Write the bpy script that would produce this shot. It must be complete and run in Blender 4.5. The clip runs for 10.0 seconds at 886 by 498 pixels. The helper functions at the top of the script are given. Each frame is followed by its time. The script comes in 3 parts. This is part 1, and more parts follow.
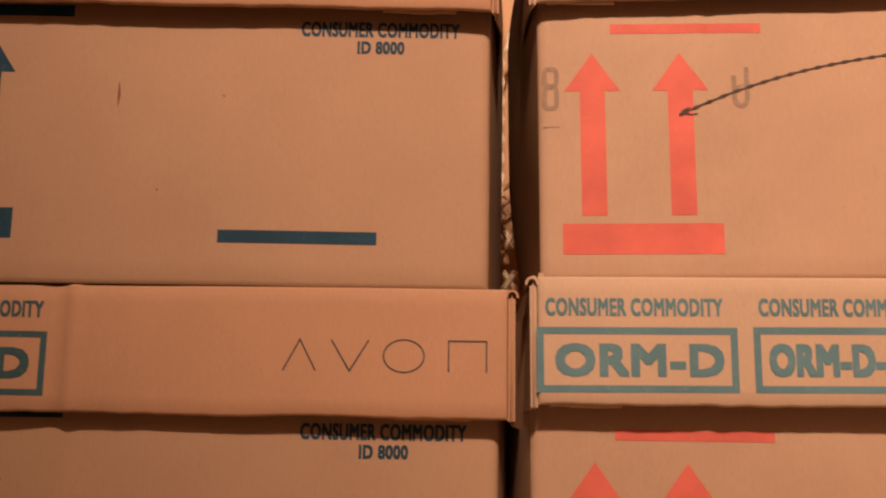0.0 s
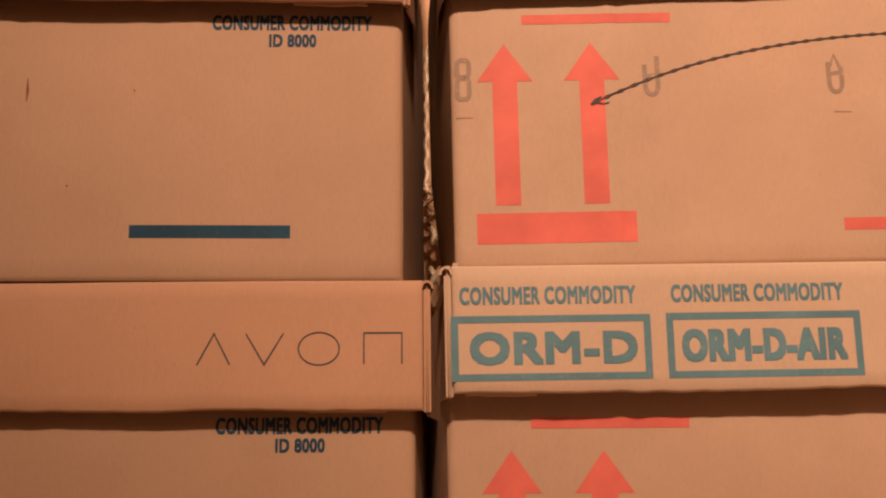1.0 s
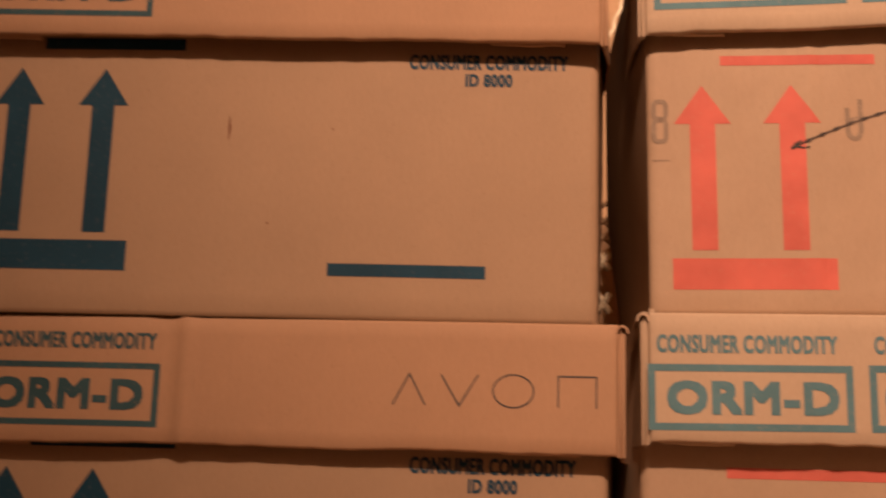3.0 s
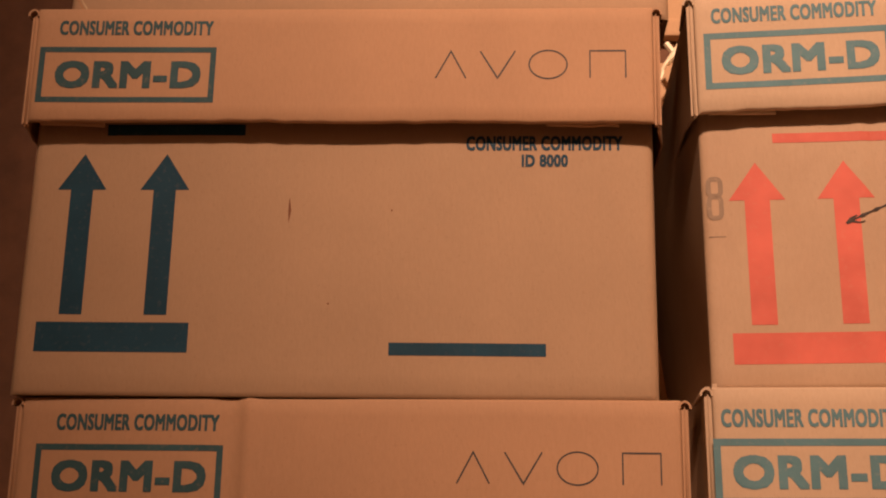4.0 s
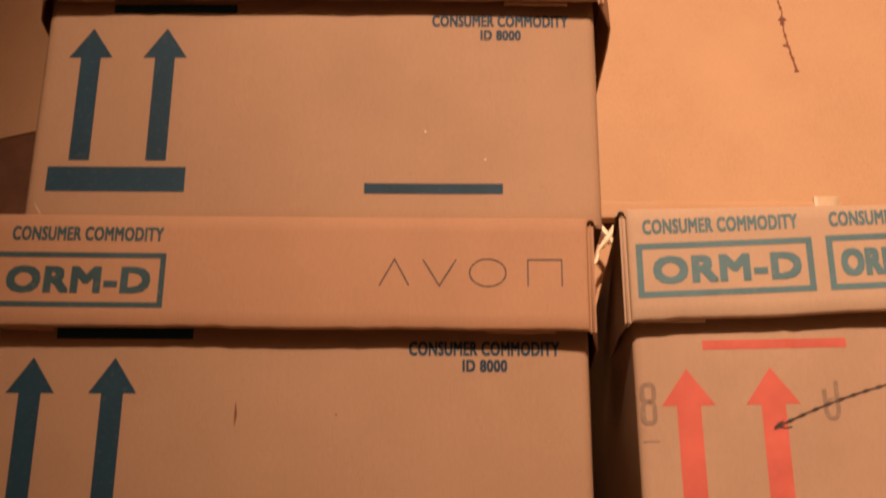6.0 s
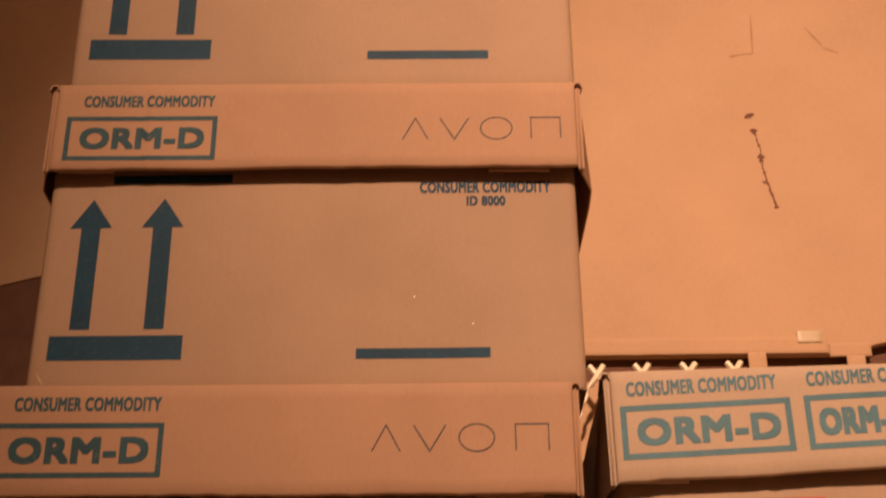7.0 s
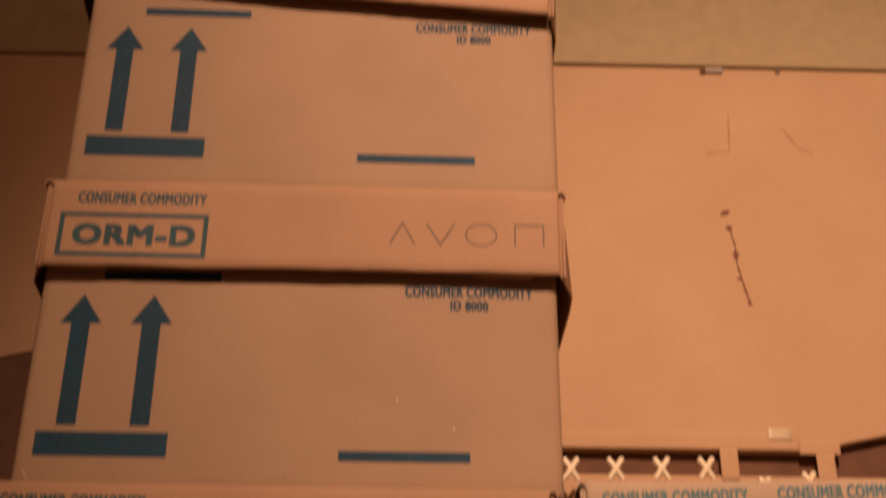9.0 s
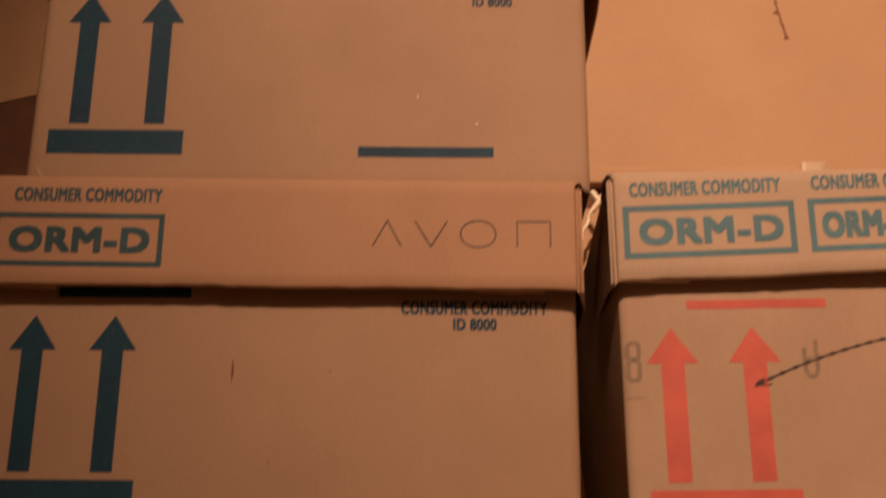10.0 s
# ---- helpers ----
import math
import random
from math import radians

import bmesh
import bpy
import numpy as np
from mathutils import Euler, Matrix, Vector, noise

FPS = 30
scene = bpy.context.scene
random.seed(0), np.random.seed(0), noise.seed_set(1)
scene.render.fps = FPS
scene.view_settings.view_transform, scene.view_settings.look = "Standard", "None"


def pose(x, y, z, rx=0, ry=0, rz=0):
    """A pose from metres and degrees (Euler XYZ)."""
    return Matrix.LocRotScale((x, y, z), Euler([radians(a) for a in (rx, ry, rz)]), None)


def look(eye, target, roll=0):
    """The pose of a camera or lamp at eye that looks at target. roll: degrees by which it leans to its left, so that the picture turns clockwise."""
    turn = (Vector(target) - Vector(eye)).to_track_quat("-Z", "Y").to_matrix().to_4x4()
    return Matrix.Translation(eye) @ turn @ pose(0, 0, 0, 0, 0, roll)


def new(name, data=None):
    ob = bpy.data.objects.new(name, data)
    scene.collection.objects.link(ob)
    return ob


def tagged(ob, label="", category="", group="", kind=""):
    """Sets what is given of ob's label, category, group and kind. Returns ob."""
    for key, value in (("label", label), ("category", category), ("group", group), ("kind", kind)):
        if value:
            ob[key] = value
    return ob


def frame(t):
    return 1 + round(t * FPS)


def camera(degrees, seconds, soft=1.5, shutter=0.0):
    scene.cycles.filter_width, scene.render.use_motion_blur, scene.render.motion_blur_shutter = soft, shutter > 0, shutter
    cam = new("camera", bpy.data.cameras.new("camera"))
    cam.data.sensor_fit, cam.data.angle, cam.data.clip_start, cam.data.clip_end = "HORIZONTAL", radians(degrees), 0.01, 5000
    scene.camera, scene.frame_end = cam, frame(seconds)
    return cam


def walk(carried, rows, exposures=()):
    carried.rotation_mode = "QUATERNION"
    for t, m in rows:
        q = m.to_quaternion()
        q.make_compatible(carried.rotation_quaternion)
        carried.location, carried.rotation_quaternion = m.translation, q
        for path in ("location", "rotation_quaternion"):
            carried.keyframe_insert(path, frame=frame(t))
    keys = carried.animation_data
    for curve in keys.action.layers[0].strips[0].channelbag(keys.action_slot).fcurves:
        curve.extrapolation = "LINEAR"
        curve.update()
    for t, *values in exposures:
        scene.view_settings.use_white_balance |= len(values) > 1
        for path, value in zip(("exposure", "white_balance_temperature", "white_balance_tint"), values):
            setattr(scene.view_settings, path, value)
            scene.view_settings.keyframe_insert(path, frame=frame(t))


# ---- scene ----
cam = camera(37.79, 10.0, soft=2.0, shutter=0.45)

# seconds, place in metres, yaw, pitch and roll in degrees
ROWS = [
    (0.0, -0.0608, -0.9140, 0.1317, -0.156, 11.913, -0.924),
    (0.5, -0.0405, -0.9057, 0.1128, -1.075, 12.415, -0.266),
    (0.7, -0.0388, -0.9085, 0.1190, -1.825, 11.903, 0.202),
    (1.0, -0.0355, -0.9118, 0.1211, -2.447, 12.211, 0.508),
    (1.5, -0.0213, -0.9088, 0.1219, -3.177, 12.437, 0.651),
    (2.0, -0.0284, -0.9118, 0.1212, -3.278, 12.831, -0.044),
    (2.5, -0.0506, -0.9098, 0.1279, -1.511, 12.595, -0.138),
    (2.7, -0.0790, -0.9155, 0.1338, -0.537, 11.852, -0.681),
    (2.9, -0.0996, -0.9162, 0.1480, 1.035, 11.571, -1.415),
    (3.0, -0.0940, -0.9200, 0.1585, 2.715, 11.645, -1.670),
    (3.2, -0.1190, -0.9233, 0.1450, 3.420, 13.044, -1.524),
    (4.3, -0.1337, -0.9280, 0.1506, 2.631, 15.722, -0.590),
    (4.5, -0.1290, -0.9267, 0.1579, 2.075, 15.671, -0.510),
    (5.0, -0.1375, -0.9424, 0.1603, 0.833, 18.015, -0.545),
    (5.2, -0.1437, -0.9415, 0.1560, 0.230, 18.999, -0.408),
    (6.3, -0.1344, -0.9982, 0.2116, 0.316, 22.367, -0.265),
    (6.5, -0.1376, -1.0131, 0.2212, 0.554, 23.185, -0.298),
    (7.0, -0.1305, -1.0323, 0.2346, 0.000, 25.478, 0.623),
    (7.5, -0.1208, -1.0471, 0.2539, -1.197, 27.291, 0.677),
    (8.0, -0.1215, -1.0730, 0.2743, -1.274, 29.193, 1.039),
    (8.5, -0.1348, -1.0802, 0.2791, -1.334, 29.459, 0.638),
    (8.8, -0.1327, -1.0843, 0.2725, -1.566, 29.802, 0.309),
    (9.0, -0.1424, -1.0772, 0.2649, -1.398, 27.815, -0.403),
    (9.2, -0.1408, -1.0542, 0.2379, -1.168, 26.684, -0.143),
    (9.5, -0.1406, -1.0296, 0.2243, -1.213, 23.466, -0.759),
    (9.7, -0.1382, -1.0151, 0.2052, -1.203, 21.740, -0.192),
    (10.0, -0.1314, -0.9992, 0.1786, 0.101, 19.962, -0.445),
]


def aim(x, y, z, yaw, pitch, roll):
    a, b = radians(yaw), radians(pitch)
    eye = Vector((x, y, z))
    return look(eye, eye + Vector((-math.sin(a) * math.cos(b), math.cos(a) * math.cos(b), math.sin(b))), -roll)


EXPOSURES = [(0.0, -0.06, 6150, 10), (1.4, -0.05, 6150, 10), (2.0, -0.12, 6150, 10), (2.8, -0.23, 6350, 10), (4.5, -0.19, 6500, 10), (5.0, -0.17, 6500, 10),
             (6.5, -0.34, 6500, 10), (8.5, -0.65, 6500, 10), (9.6, -0.76, 6500, 10), (10.0, -0.76, 6500, 10)]
walk(cam, [(r[0], aim(*r[1:])) for r in ROWS], EXPOSURES)

# ---- light: one warm shaded lamp and an added fill in a closed room ----
world = bpy.data.worlds.new("world")
scene.world = world
world.use_nodes = True
world.node_tree.nodes["Background"].inputs[0].default_value = (0.02, 0.012, 0.007, 1)
world.node_tree.nodes["Background"].inputs[1].default_value = 0.3

Z0 = 0.3014          # height of the front stack's second tier above the floor
lamp_data = bpy.data.lights.new("lamp", "SPOT")
lamp_data.spot_size, lamp_data.spot_blend = radians(40.5), 1.0
lamp_data.energy = 1000
lamp_data.color = (1.0, 0.597, 0.416)
lamp_data.shadow_soft_size = 0.10
lamp = new("lamp", lamp_data)
lamp.matrix_world = look((0.02, -2.75, 2.40 + Z0), (0.37, 0.0, 0.66 + Z0))

# added fill light at the lamp's place, to lift the shadows by room bounce
fill_data = bpy.data.lights.new("lamp_fill", "POINT")
fill_data.energy, fill_data.color, fill_data.shadow_soft_size = 30, (1.0, 0.60, 0.42), 0.10
fill_light = new("lamp_fill", fill_data)
fill_light.location = (0.02, -2.75, 2.40 + Z0)


# ---- materials ----
def nodes_of(name):
    m = bpy.data.materials.new(name)
    m.use_nodes = True
    nt = m.node_tree
    return m, nt, nt.nodes, nt.links, nt.nodes["Principled BSDF"]


def noise_node(n, l, vec, scale, detail=4.0, rough=0.55):
    t = n.new("ShaderNodeTexNoise")
    t.inputs["Scale"].default_value = scale
    t.inputs["Detail"].default_value = detail
    t.inputs["Roughness"].default_value = rough
    l.new(vec, t.inputs["Vector"])
    return t


def ramp(n, l, fac, p0, c0, p1, c1):
    r = n.new("ShaderNodeValToRGB")
    r.color_ramp.elements[0].position, r.color_ramp.elements[0].color = p0, (*c0, 1)
    r.color_ramp.elements[1].position, r.color_ramp.elements[1].color = p1, (*c1, 1)
    l.new(fac, r.inputs[0])
    return r


def mixed(n, l, kind, fac, a, b):
    m = n.new("ShaderNodeMix")
    m.data_type, m.blend_type = "RGBA", kind
    for sock, v in ((m.inputs[0], fac), (m.inputs[6], a), (m.inputs[7], b)):
        if hasattr(v, "links"):
            l.new(v, sock)
        elif isinstance(v, tuple):
            sock.default_value = (*v, 1)
        else:
            sock.default_value = v
    return m.outputs[2]


def cardboard(name, col, blotch=0.045, flute=0.14, scuff=0.0):
    """Kraft board: cloudy tone, fibres, specks, faint upright flutes."""
    m, nt, n, l, bsdf = nodes_of(name)
    tc = n.new("ShaderNodeTexCoord")
    info = n.new("ShaderNodeObjectInfo")
    off = n.new("ShaderNodeVectorMath")
    off.operation = "MULTIPLY_ADD"
    l.new(info.outputs["Random"], off.inputs[0])
    off.inputs[1].default_value = (7.1, 3.3, 5.7)
    l.new(tc.outputs["Object"], off.inputs[2])
    vec = off.outputs[0]
    cloud = noise_node(n, l, vec, 9.0, 5)
    st = n.new("ShaderNodeMapping")
    st.inputs["Scale"].default_value = (520, 520, 170)
    l.new(vec, st.inputs[0])
    fibre = noise_node(n, l, st.outputs[0], 1.0, 3)
    speck = noise_node(n, l, vec, 420.0, 2)
    dark = tuple(c * (1 - 1.6 * blotch) for c in col)
    lite = tuple(min(1, c * (1 + blotch)) for c in col)
    base = ramp(n, l, cloud.outputs[0], 0.3, dark, 0.7, lite).outputs[0]
    fr = ramp(n, l, fibre.outputs[0], 0.3, (0.90, 0.89, 0.87), 0.7, (1, 1, 1)).outputs[0]
    base = mixed(n, l, "MULTIPLY", 0.55, base, fr)
    sp = ramp(n, l, speck.outputs[0], 0.27, (0.72, 0.66, 0.6), 0.36, (1, 1, 1)).outputs[0]
    base = mixed(n, l, "MULTIPLY", 0.3, base, sp)
    if scuff:
        wide = noise_node(n, l, vec, 3.2, 6, 0.65)
        sc = ramp(n, l, wide.outputs[0], 0.40, (0.78, 0.70, 0.62), 0.62, (1, 1, 1)).outputs[0]
        base = mixed(n, l, "MULTIPLY", scuff, base, sc)
    l.new(base, bsdf.inputs["Base Color"])
    bsdf.inputs["Roughness"].default_value = 0.72
    bsdf.inputs["Specular IOR Level"].default_value = 0.28
    wave = n.new("ShaderNodeTexWave")
    wave.inputs["Scale"].default_value = 42.0
    wave.inputs["Distortion"].default_value = 0.6
    l.new(tc.outputs["Object"], wave.inputs["Vector"])
    add = n.new("ShaderNodeMath")
    add.operation = "MULTIPLY_ADD"
    l.new(wave.outputs["Fac"], add.inputs[0])
    add.inputs[1].default_value = flute
    l.new(fibre.outputs[0], add.inputs[2])
    add2 = n.new("ShaderNodeMath")
    add2.operation = "MULTIPLY_ADD"
    l.new(cloud.outputs[0], add2.inputs[0])
    add2.inputs[1].default_value = 1.2
    l.new(add.outputs[0], add2.inputs[2])
    bump = n.new("ShaderNodeBump")
    bump.inputs["Strength"].default_value = 0.22
    bump.inputs["Distance"].default_value = 0.0006
    l.new(add2.outputs[0], bump.inputs["Height"])
    l.new(bump.outputs[0], bsdf.inputs["Normal"])
    return m


def ink(name, col, kraft, wear=0.5):
    """Flexo ink on kraft board; a little of the board shows through in specks."""
    m, nt, n, l, bsdf = nodes_of(name)
    tc = n.new("ShaderNodeTexCoord")
    a = noise_node(n, l, tc.outputs["Object"], 260.0, 4)
    b = noise_node(n, l, tc.outputs["Object"], 24.0, 3)
    thin = ramp(n, l, a.outputs[0], 0.56, (0, 0, 0), 0.78, (wear, wear, wear)).outputs[0]
    tone = ramp(n, l, b.outputs[0], 0.3, tuple(c * 0.86 for c in col), 0.7, tuple(c * 1.12 for c in col)).outputs[0]
    l.new(mixed(n, l, "MIX", thin, tone, kraft), bsdf.inputs["Base Color"])
    bsdf.inputs["Roughness"].default_value = 0.6
    bsdf.inputs["Specular IOR Level"].default_value = 0.18
    return m


def plain(name, col, rough=0.7, scale=30.0, spread=0.12, bump=0.0):
    m, nt, n, l, bsdf = nodes_of(name)
    tc = n.new("ShaderNodeTexCoord")
    a = noise_node(n, l, tc.outputs["Object"], scale, 5)
    l.new(ramp(n, l, a.outputs[0], 0.3, tuple(c * (1 - spread) for c in col), 0.7,
               tuple(min(1, c * (1 + spread)) for c in col)).outputs[0], bsdf.inputs["Base Color"])
    bsdf.inputs["Roughness"].default_value = rough
    if bump:
        bp = n.new("ShaderNodeBump")
        bp.inputs["Strength"].default_value, bp.inputs["Distance"].default_value = 0.5, bump
        l.new(a.outputs[0], bp.inputs["Height"])
        l.new(bp.outputs[0], bsdf.inputs["Normal"])
    return m


KRAFT_L, KRAFT_LID, KRAFT_R, KRAFT_RLID = (0.38, 0.260, 0.160), (0.42, 0.258, 0.150), (0.45, 0.325, 0.215), (0.475, 0.36, 0.243)
board_left = cardboard("kraft_brown", KRAFT_L)
board_lid = cardboard("kraft_lid", KRAFT_LID)
board_right = cardboard("kraft_pale", KRAFT_R, 0.06, 0.14, 0.30)
board_rlid = cardboard("kraft_pale_lid", KRAFT_RLID)
board_edge = cardboard("kraft_cut_edge", (0.20, 0.13, 0.08), 0.2)
panel_mat = cardboard("fibreboard", (0.545, 0.36, 0.205), 0.03, 0.0, 0.16)
upper_mat = plain("painted_wall", (0.40, 0.31, 0.17), 0.8, 40, 0.07, 0.0004)
teal = ink("teal_ink", (0.010, 0.048, 0.080), KRAFT_L, 0.10)
teal_pale = ink("pale_teal_ink", (0.095, 0.20, 0.225), KRAFT_RLID, 0.2)
teal_lid = ink("teal_lid_ink", (0.035, 0.09, 0.105), KRAFT_LID, 0.2)
black_ink = ink("dark_ink", (0.05, 0.055, 0.06), KRAFT_LID, 0.35)
red_ink = ink("red_ink", (0.545, 0.130, 0.094), KRAFT_R, 0.15)
red_lid_ink = ink("red_lid_ink", (0.50, 0.07, 0.06), KRAFT_LID, 0.25)
grey_ink = ink("grey_stamp_ink", (0.24, 0.180, 0.125), KRAFT_R, 0.65)
marker_ink = ink("marker_ink", (0.05, 0.04, 0.035), KRAFT_R, 0.3)
scuff_ink = ink("scuff", (0.17, 0.07, 0.035), (0.5, 0.3, 0.17), 0.6)
faint_ink = ink("faint_scuff", (0.36, 0.21, 0.11), (0.5, 0.32, 0.18), 0.8)
paper = plain("white_paper", (0.85, 0.83, 0.78), 0.55, 60, 0.03)
tape_mat = plain("buff_tape_and_crease_light", (0.52, 0.41, 0.25), 0.45, 60, 0.08)
cord_mat = plain("pale_cord", (0.85, 0.74, 0.50), 0.45, 400, 0.2, 0.0005)
lattice_mat = plain("brown_strand", (0.45, 0.32, 0.18), 0.6, 300, 0.2)
# floor and plaster are set pale for the fill they bounce
floor_mat = plain("floor_carpet", (0.50, 0.37, 0.27), 0.95, 120, 0.2, 0.002)
wall_mat = plain("bounce_plaster", (0.80, 0.70, 0.60), 0.85, 30, 0.05, 0.0004)
# dark only to cut the bounce from the left
west_mat = plain("unseen_dark_wall", (0.10, 0.07, 0.05), 0.85, 30, 0.08, 0.0004)
pin_mat = plain("pin_head", (0.20, 0.13, 0.075), 0.5, 300, 0.2)
# dark brown: holds the lower-left wall's shadow as colour; also backs the gap
dark_mat = plain("recess_and_wall_shade", (0.14, 0.066, 0.034), 0.85, 30, 0.2)


# ---- mesh helpers ----
def part(name, bm, material, parent=None, label="", smooth=True):
    me = bpy.data.meshes.new(name)
    bmesh.ops.recalc_face_normals(bm, faces=bm.faces)
    bm.to_mesh(me)
    bm.free()
    if smooth:
        for p in me.polygons:
            p.use_smooth = True
        me.set_sharp_from_angle(angle=radians(38))
    me.materials.append(material)
    ob = new(name, me)
    if parent is not None:
        ob.parent = parent
    if label:
        tagged(ob, label)
    return ob


def steps(a, b, n, r):
    """Stations from a to b, with close ones at both ends for a rounded edge of radius r."""
    out = [a, a + 0.3 * r, a + r]
    out += [a + r + (b - a - 2 * r) * i / n for i in range(1, n)]
    return out + [b - r, b - 0.3 * r, b]


def slab(u0, u1, v0, v1, thick, shape, nu=24, nv=10, r=0.003, low=None, turn=0.0):
    """A sheet of board in the x-z plane, its face at y = shape(u, v), rounded at its edges; low(u) moves the lower edge."""
    bm = bmesh.new()
    us, vs = steps(u0, u1, nu, r), steps(v0, v1, nv, min(r, (v1 - v0) / 4))
    front, back = [], []
    for v in vs:
        fr, bk = [], []
        for u in us:
            w = v
            if low:
                w = v + low(u) * max(0.0, 1 - (v - v0) / (v1 - v0))
            du, dv = min(u - u0, u1 - u), min(v - v0, v1 - v)
            k = sum(max(0.0, 1 - d / r) ** 2 for d in (du, dv))
            y = shape(u, w) + min(1.0, k) * min(r, thick * 0.45)
            y += turn * max(0.0, 1 - du / 0.0065) ** 2
            fr.append(bm.verts.new((u, y, w)))
            bk.append(bm.verts.new((u, shape(u, w) + thick + turn * max(0.0, 1 - du / 0.0065) ** 2, w)))
        front.append(fr)
        back.append(bk)
    for i in range(len(vs) - 1):
        for j in range(len(us) - 1):
            bm.faces.new((front[i][j], front[i][j + 1], front[i + 1][j + 1], front[i + 1][j]))
            bm.faces.new((back[i][j], back[i + 1][j], back[i + 1][j + 1], back[i][j + 1]))
    for i in range(len(vs) - 1):
        for j in (0, len(us) - 1):
            bm.faces.new((front[i][j], front[i + 1][j], back[i + 1][j], back[i][j]))
    for j in range(len(us) - 1):
        for i in (0, len(vs) - 1):
            bm.faces.new((front[i][j], back[i][j], back[i][j + 1], front[i][j + 1]))
    return bm


def block(x0, x1, y0, y1, z0, z1, bevel=0.0):
    bm = bmesh.new()
    bmesh.ops.create_cube(bm, size=1)
    bmesh.ops.scale(bm, vec=(x1 - x0, y1 - y0, z1 - z0), verts=bm.verts)
    bmesh.ops.translate(bm, vec=((x0 + x1) / 2, (y0 + y1) / 2, (z0 + z1) / 2), verts=bm.verts)
    if bevel:
        bmesh.ops.bevel(bm, geom=bm.edges[:], offset=bevel, segments=2, affect="EDGES")
    return bm


def tube(points, radius, bm=None, sides=6, squash=1.0):
    """A cord along points."""
    bm = bm or bmesh.new()
    rings = []
    pts = [Vector(p) for p in points]
    for i, p in enumerate(pts):
        d = (pts[min(i + 1, len(pts) - 1)] - pts[max(i - 1, 0)]).normalized()
        a = d.cross(Vector((0, 1, 0.01))).normalized()
        b = d.cross(a)
        rings.append([bm.verts.new(p + a * radius * math.cos(2 * math.pi * k / sides)
                                   + b * radius * squash * math.sin(2 * math.pi * k / sides)) for k in range(sides)])
    for q, s in zip(rings, rings[1:]):
        for k in range(sides):
            bm.faces.new((q[k], q[(k + 1) % sides], s[(k + 1) % sides], s[k]))
    bm.faces.new(rings[0])
    bm.faces.new(list(reversed(rings[-1])))
    return bm


def rect(bm, u0, u1, v0, v1, step=0.004):
    """A flat printed rectangle, cut fine enough to follow the board."""
    nu, nv = max(1, math.ceil((u1 - u0) / step)), max(1, math.ceil((v1 - v0) / step))
    g = [[bm.verts.new((u0 + (u1 - u0) * i / nu, 0, v0 + (v1 - v0) * j / nv)) for i in range(nu + 1)] for j in range(nv + 1)]
    for j in range(nv):
        for i in range(nu):
            bm.faces.new((g[j][i], g[j][i + 1], g[j + 1][i + 1], g[j + 1][i]))


def stroke(bm, a, b, w, step=0.004):
    """A straight line of ink from a to b."""
    a, b = Vector((a[0], 0, a[1])), Vector((b[0], 0, b[1]))
    d = b - a
    side = Vector((-d.z, 0, d.x)).normalized() * w / 2
    n = max(1, math.ceil(d.length / step))
    row = [(bm.verts.new(a + d * i / n - side), bm.verts.new(a + d * i / n + side)) for i in range(n + 1)]
    for p, q in zip(row, row[1:]):
        bm.faces.new((p[0], q[0], q[1], p[1]))


def line(bm, pts, w):
    """A bent line of ink; w is its width at each point."""
    row = []
    pts = [Vector((p[0], 0, p[1])) for p in pts]
    for i, p in enumerate(pts):
        d = (pts[min(i + 1, len(pts) - 1)] - pts[max(i - 1, 0)]).normalized()
        side = Vector((-d.z, 0, d.x)) * w[i] / 2
        row.append((bm.verts.new(p - side), bm.verts.new(p + side)))
    for p, q in zip(row, row[1:]):
        bm.faces.new((p[0], q[0], q[1], p[1]))


def ring(bm, cu, cv, ru, rv, w, n=40):
    a = [(bm.verts.new((cu + (ru - w) * math.cos(t), 0, cv + (rv - w) * math.sin(t))),
          bm.verts.new((cu + ru * math.cos(t), 0, cv + rv * math.sin(t)))) for t in (2 * math.pi * i / n for i in range(n))]
    for i in range(n):
        p, q = a[i], a[(i + 1) % n]
        bm.faces.new((p[0], p[1], q[1], q[0]))


def arrow(bm, u, tip, head, half, bottom, shaft):
    """An upright arrow with its tip at (u, tip)."""
    neck = tip - head
    rect(bm, u - shaft / 2, u + shaft / 2, bottom, neck)
    n, c = 7, 8
    rows = []
    for j in range(n):
        k = half * (1 - j / n)
        rows.append([bm.verts.new((u + k * (2 * i / c - 1), 0, neck + head * j / n)) for i in range(c + 1)])
    top = bm.verts.new((u, 0, tip))
    for p, q in zip(rows, rows[1:]):
        for i in range(c):
            bm.faces.new((p[i], p[i + 1], q[i + 1], q[i]))
    for i in range(c):
        bm.faces.new((rows[-1][i], rows[-1][i + 1], top))


LETTERS = {}


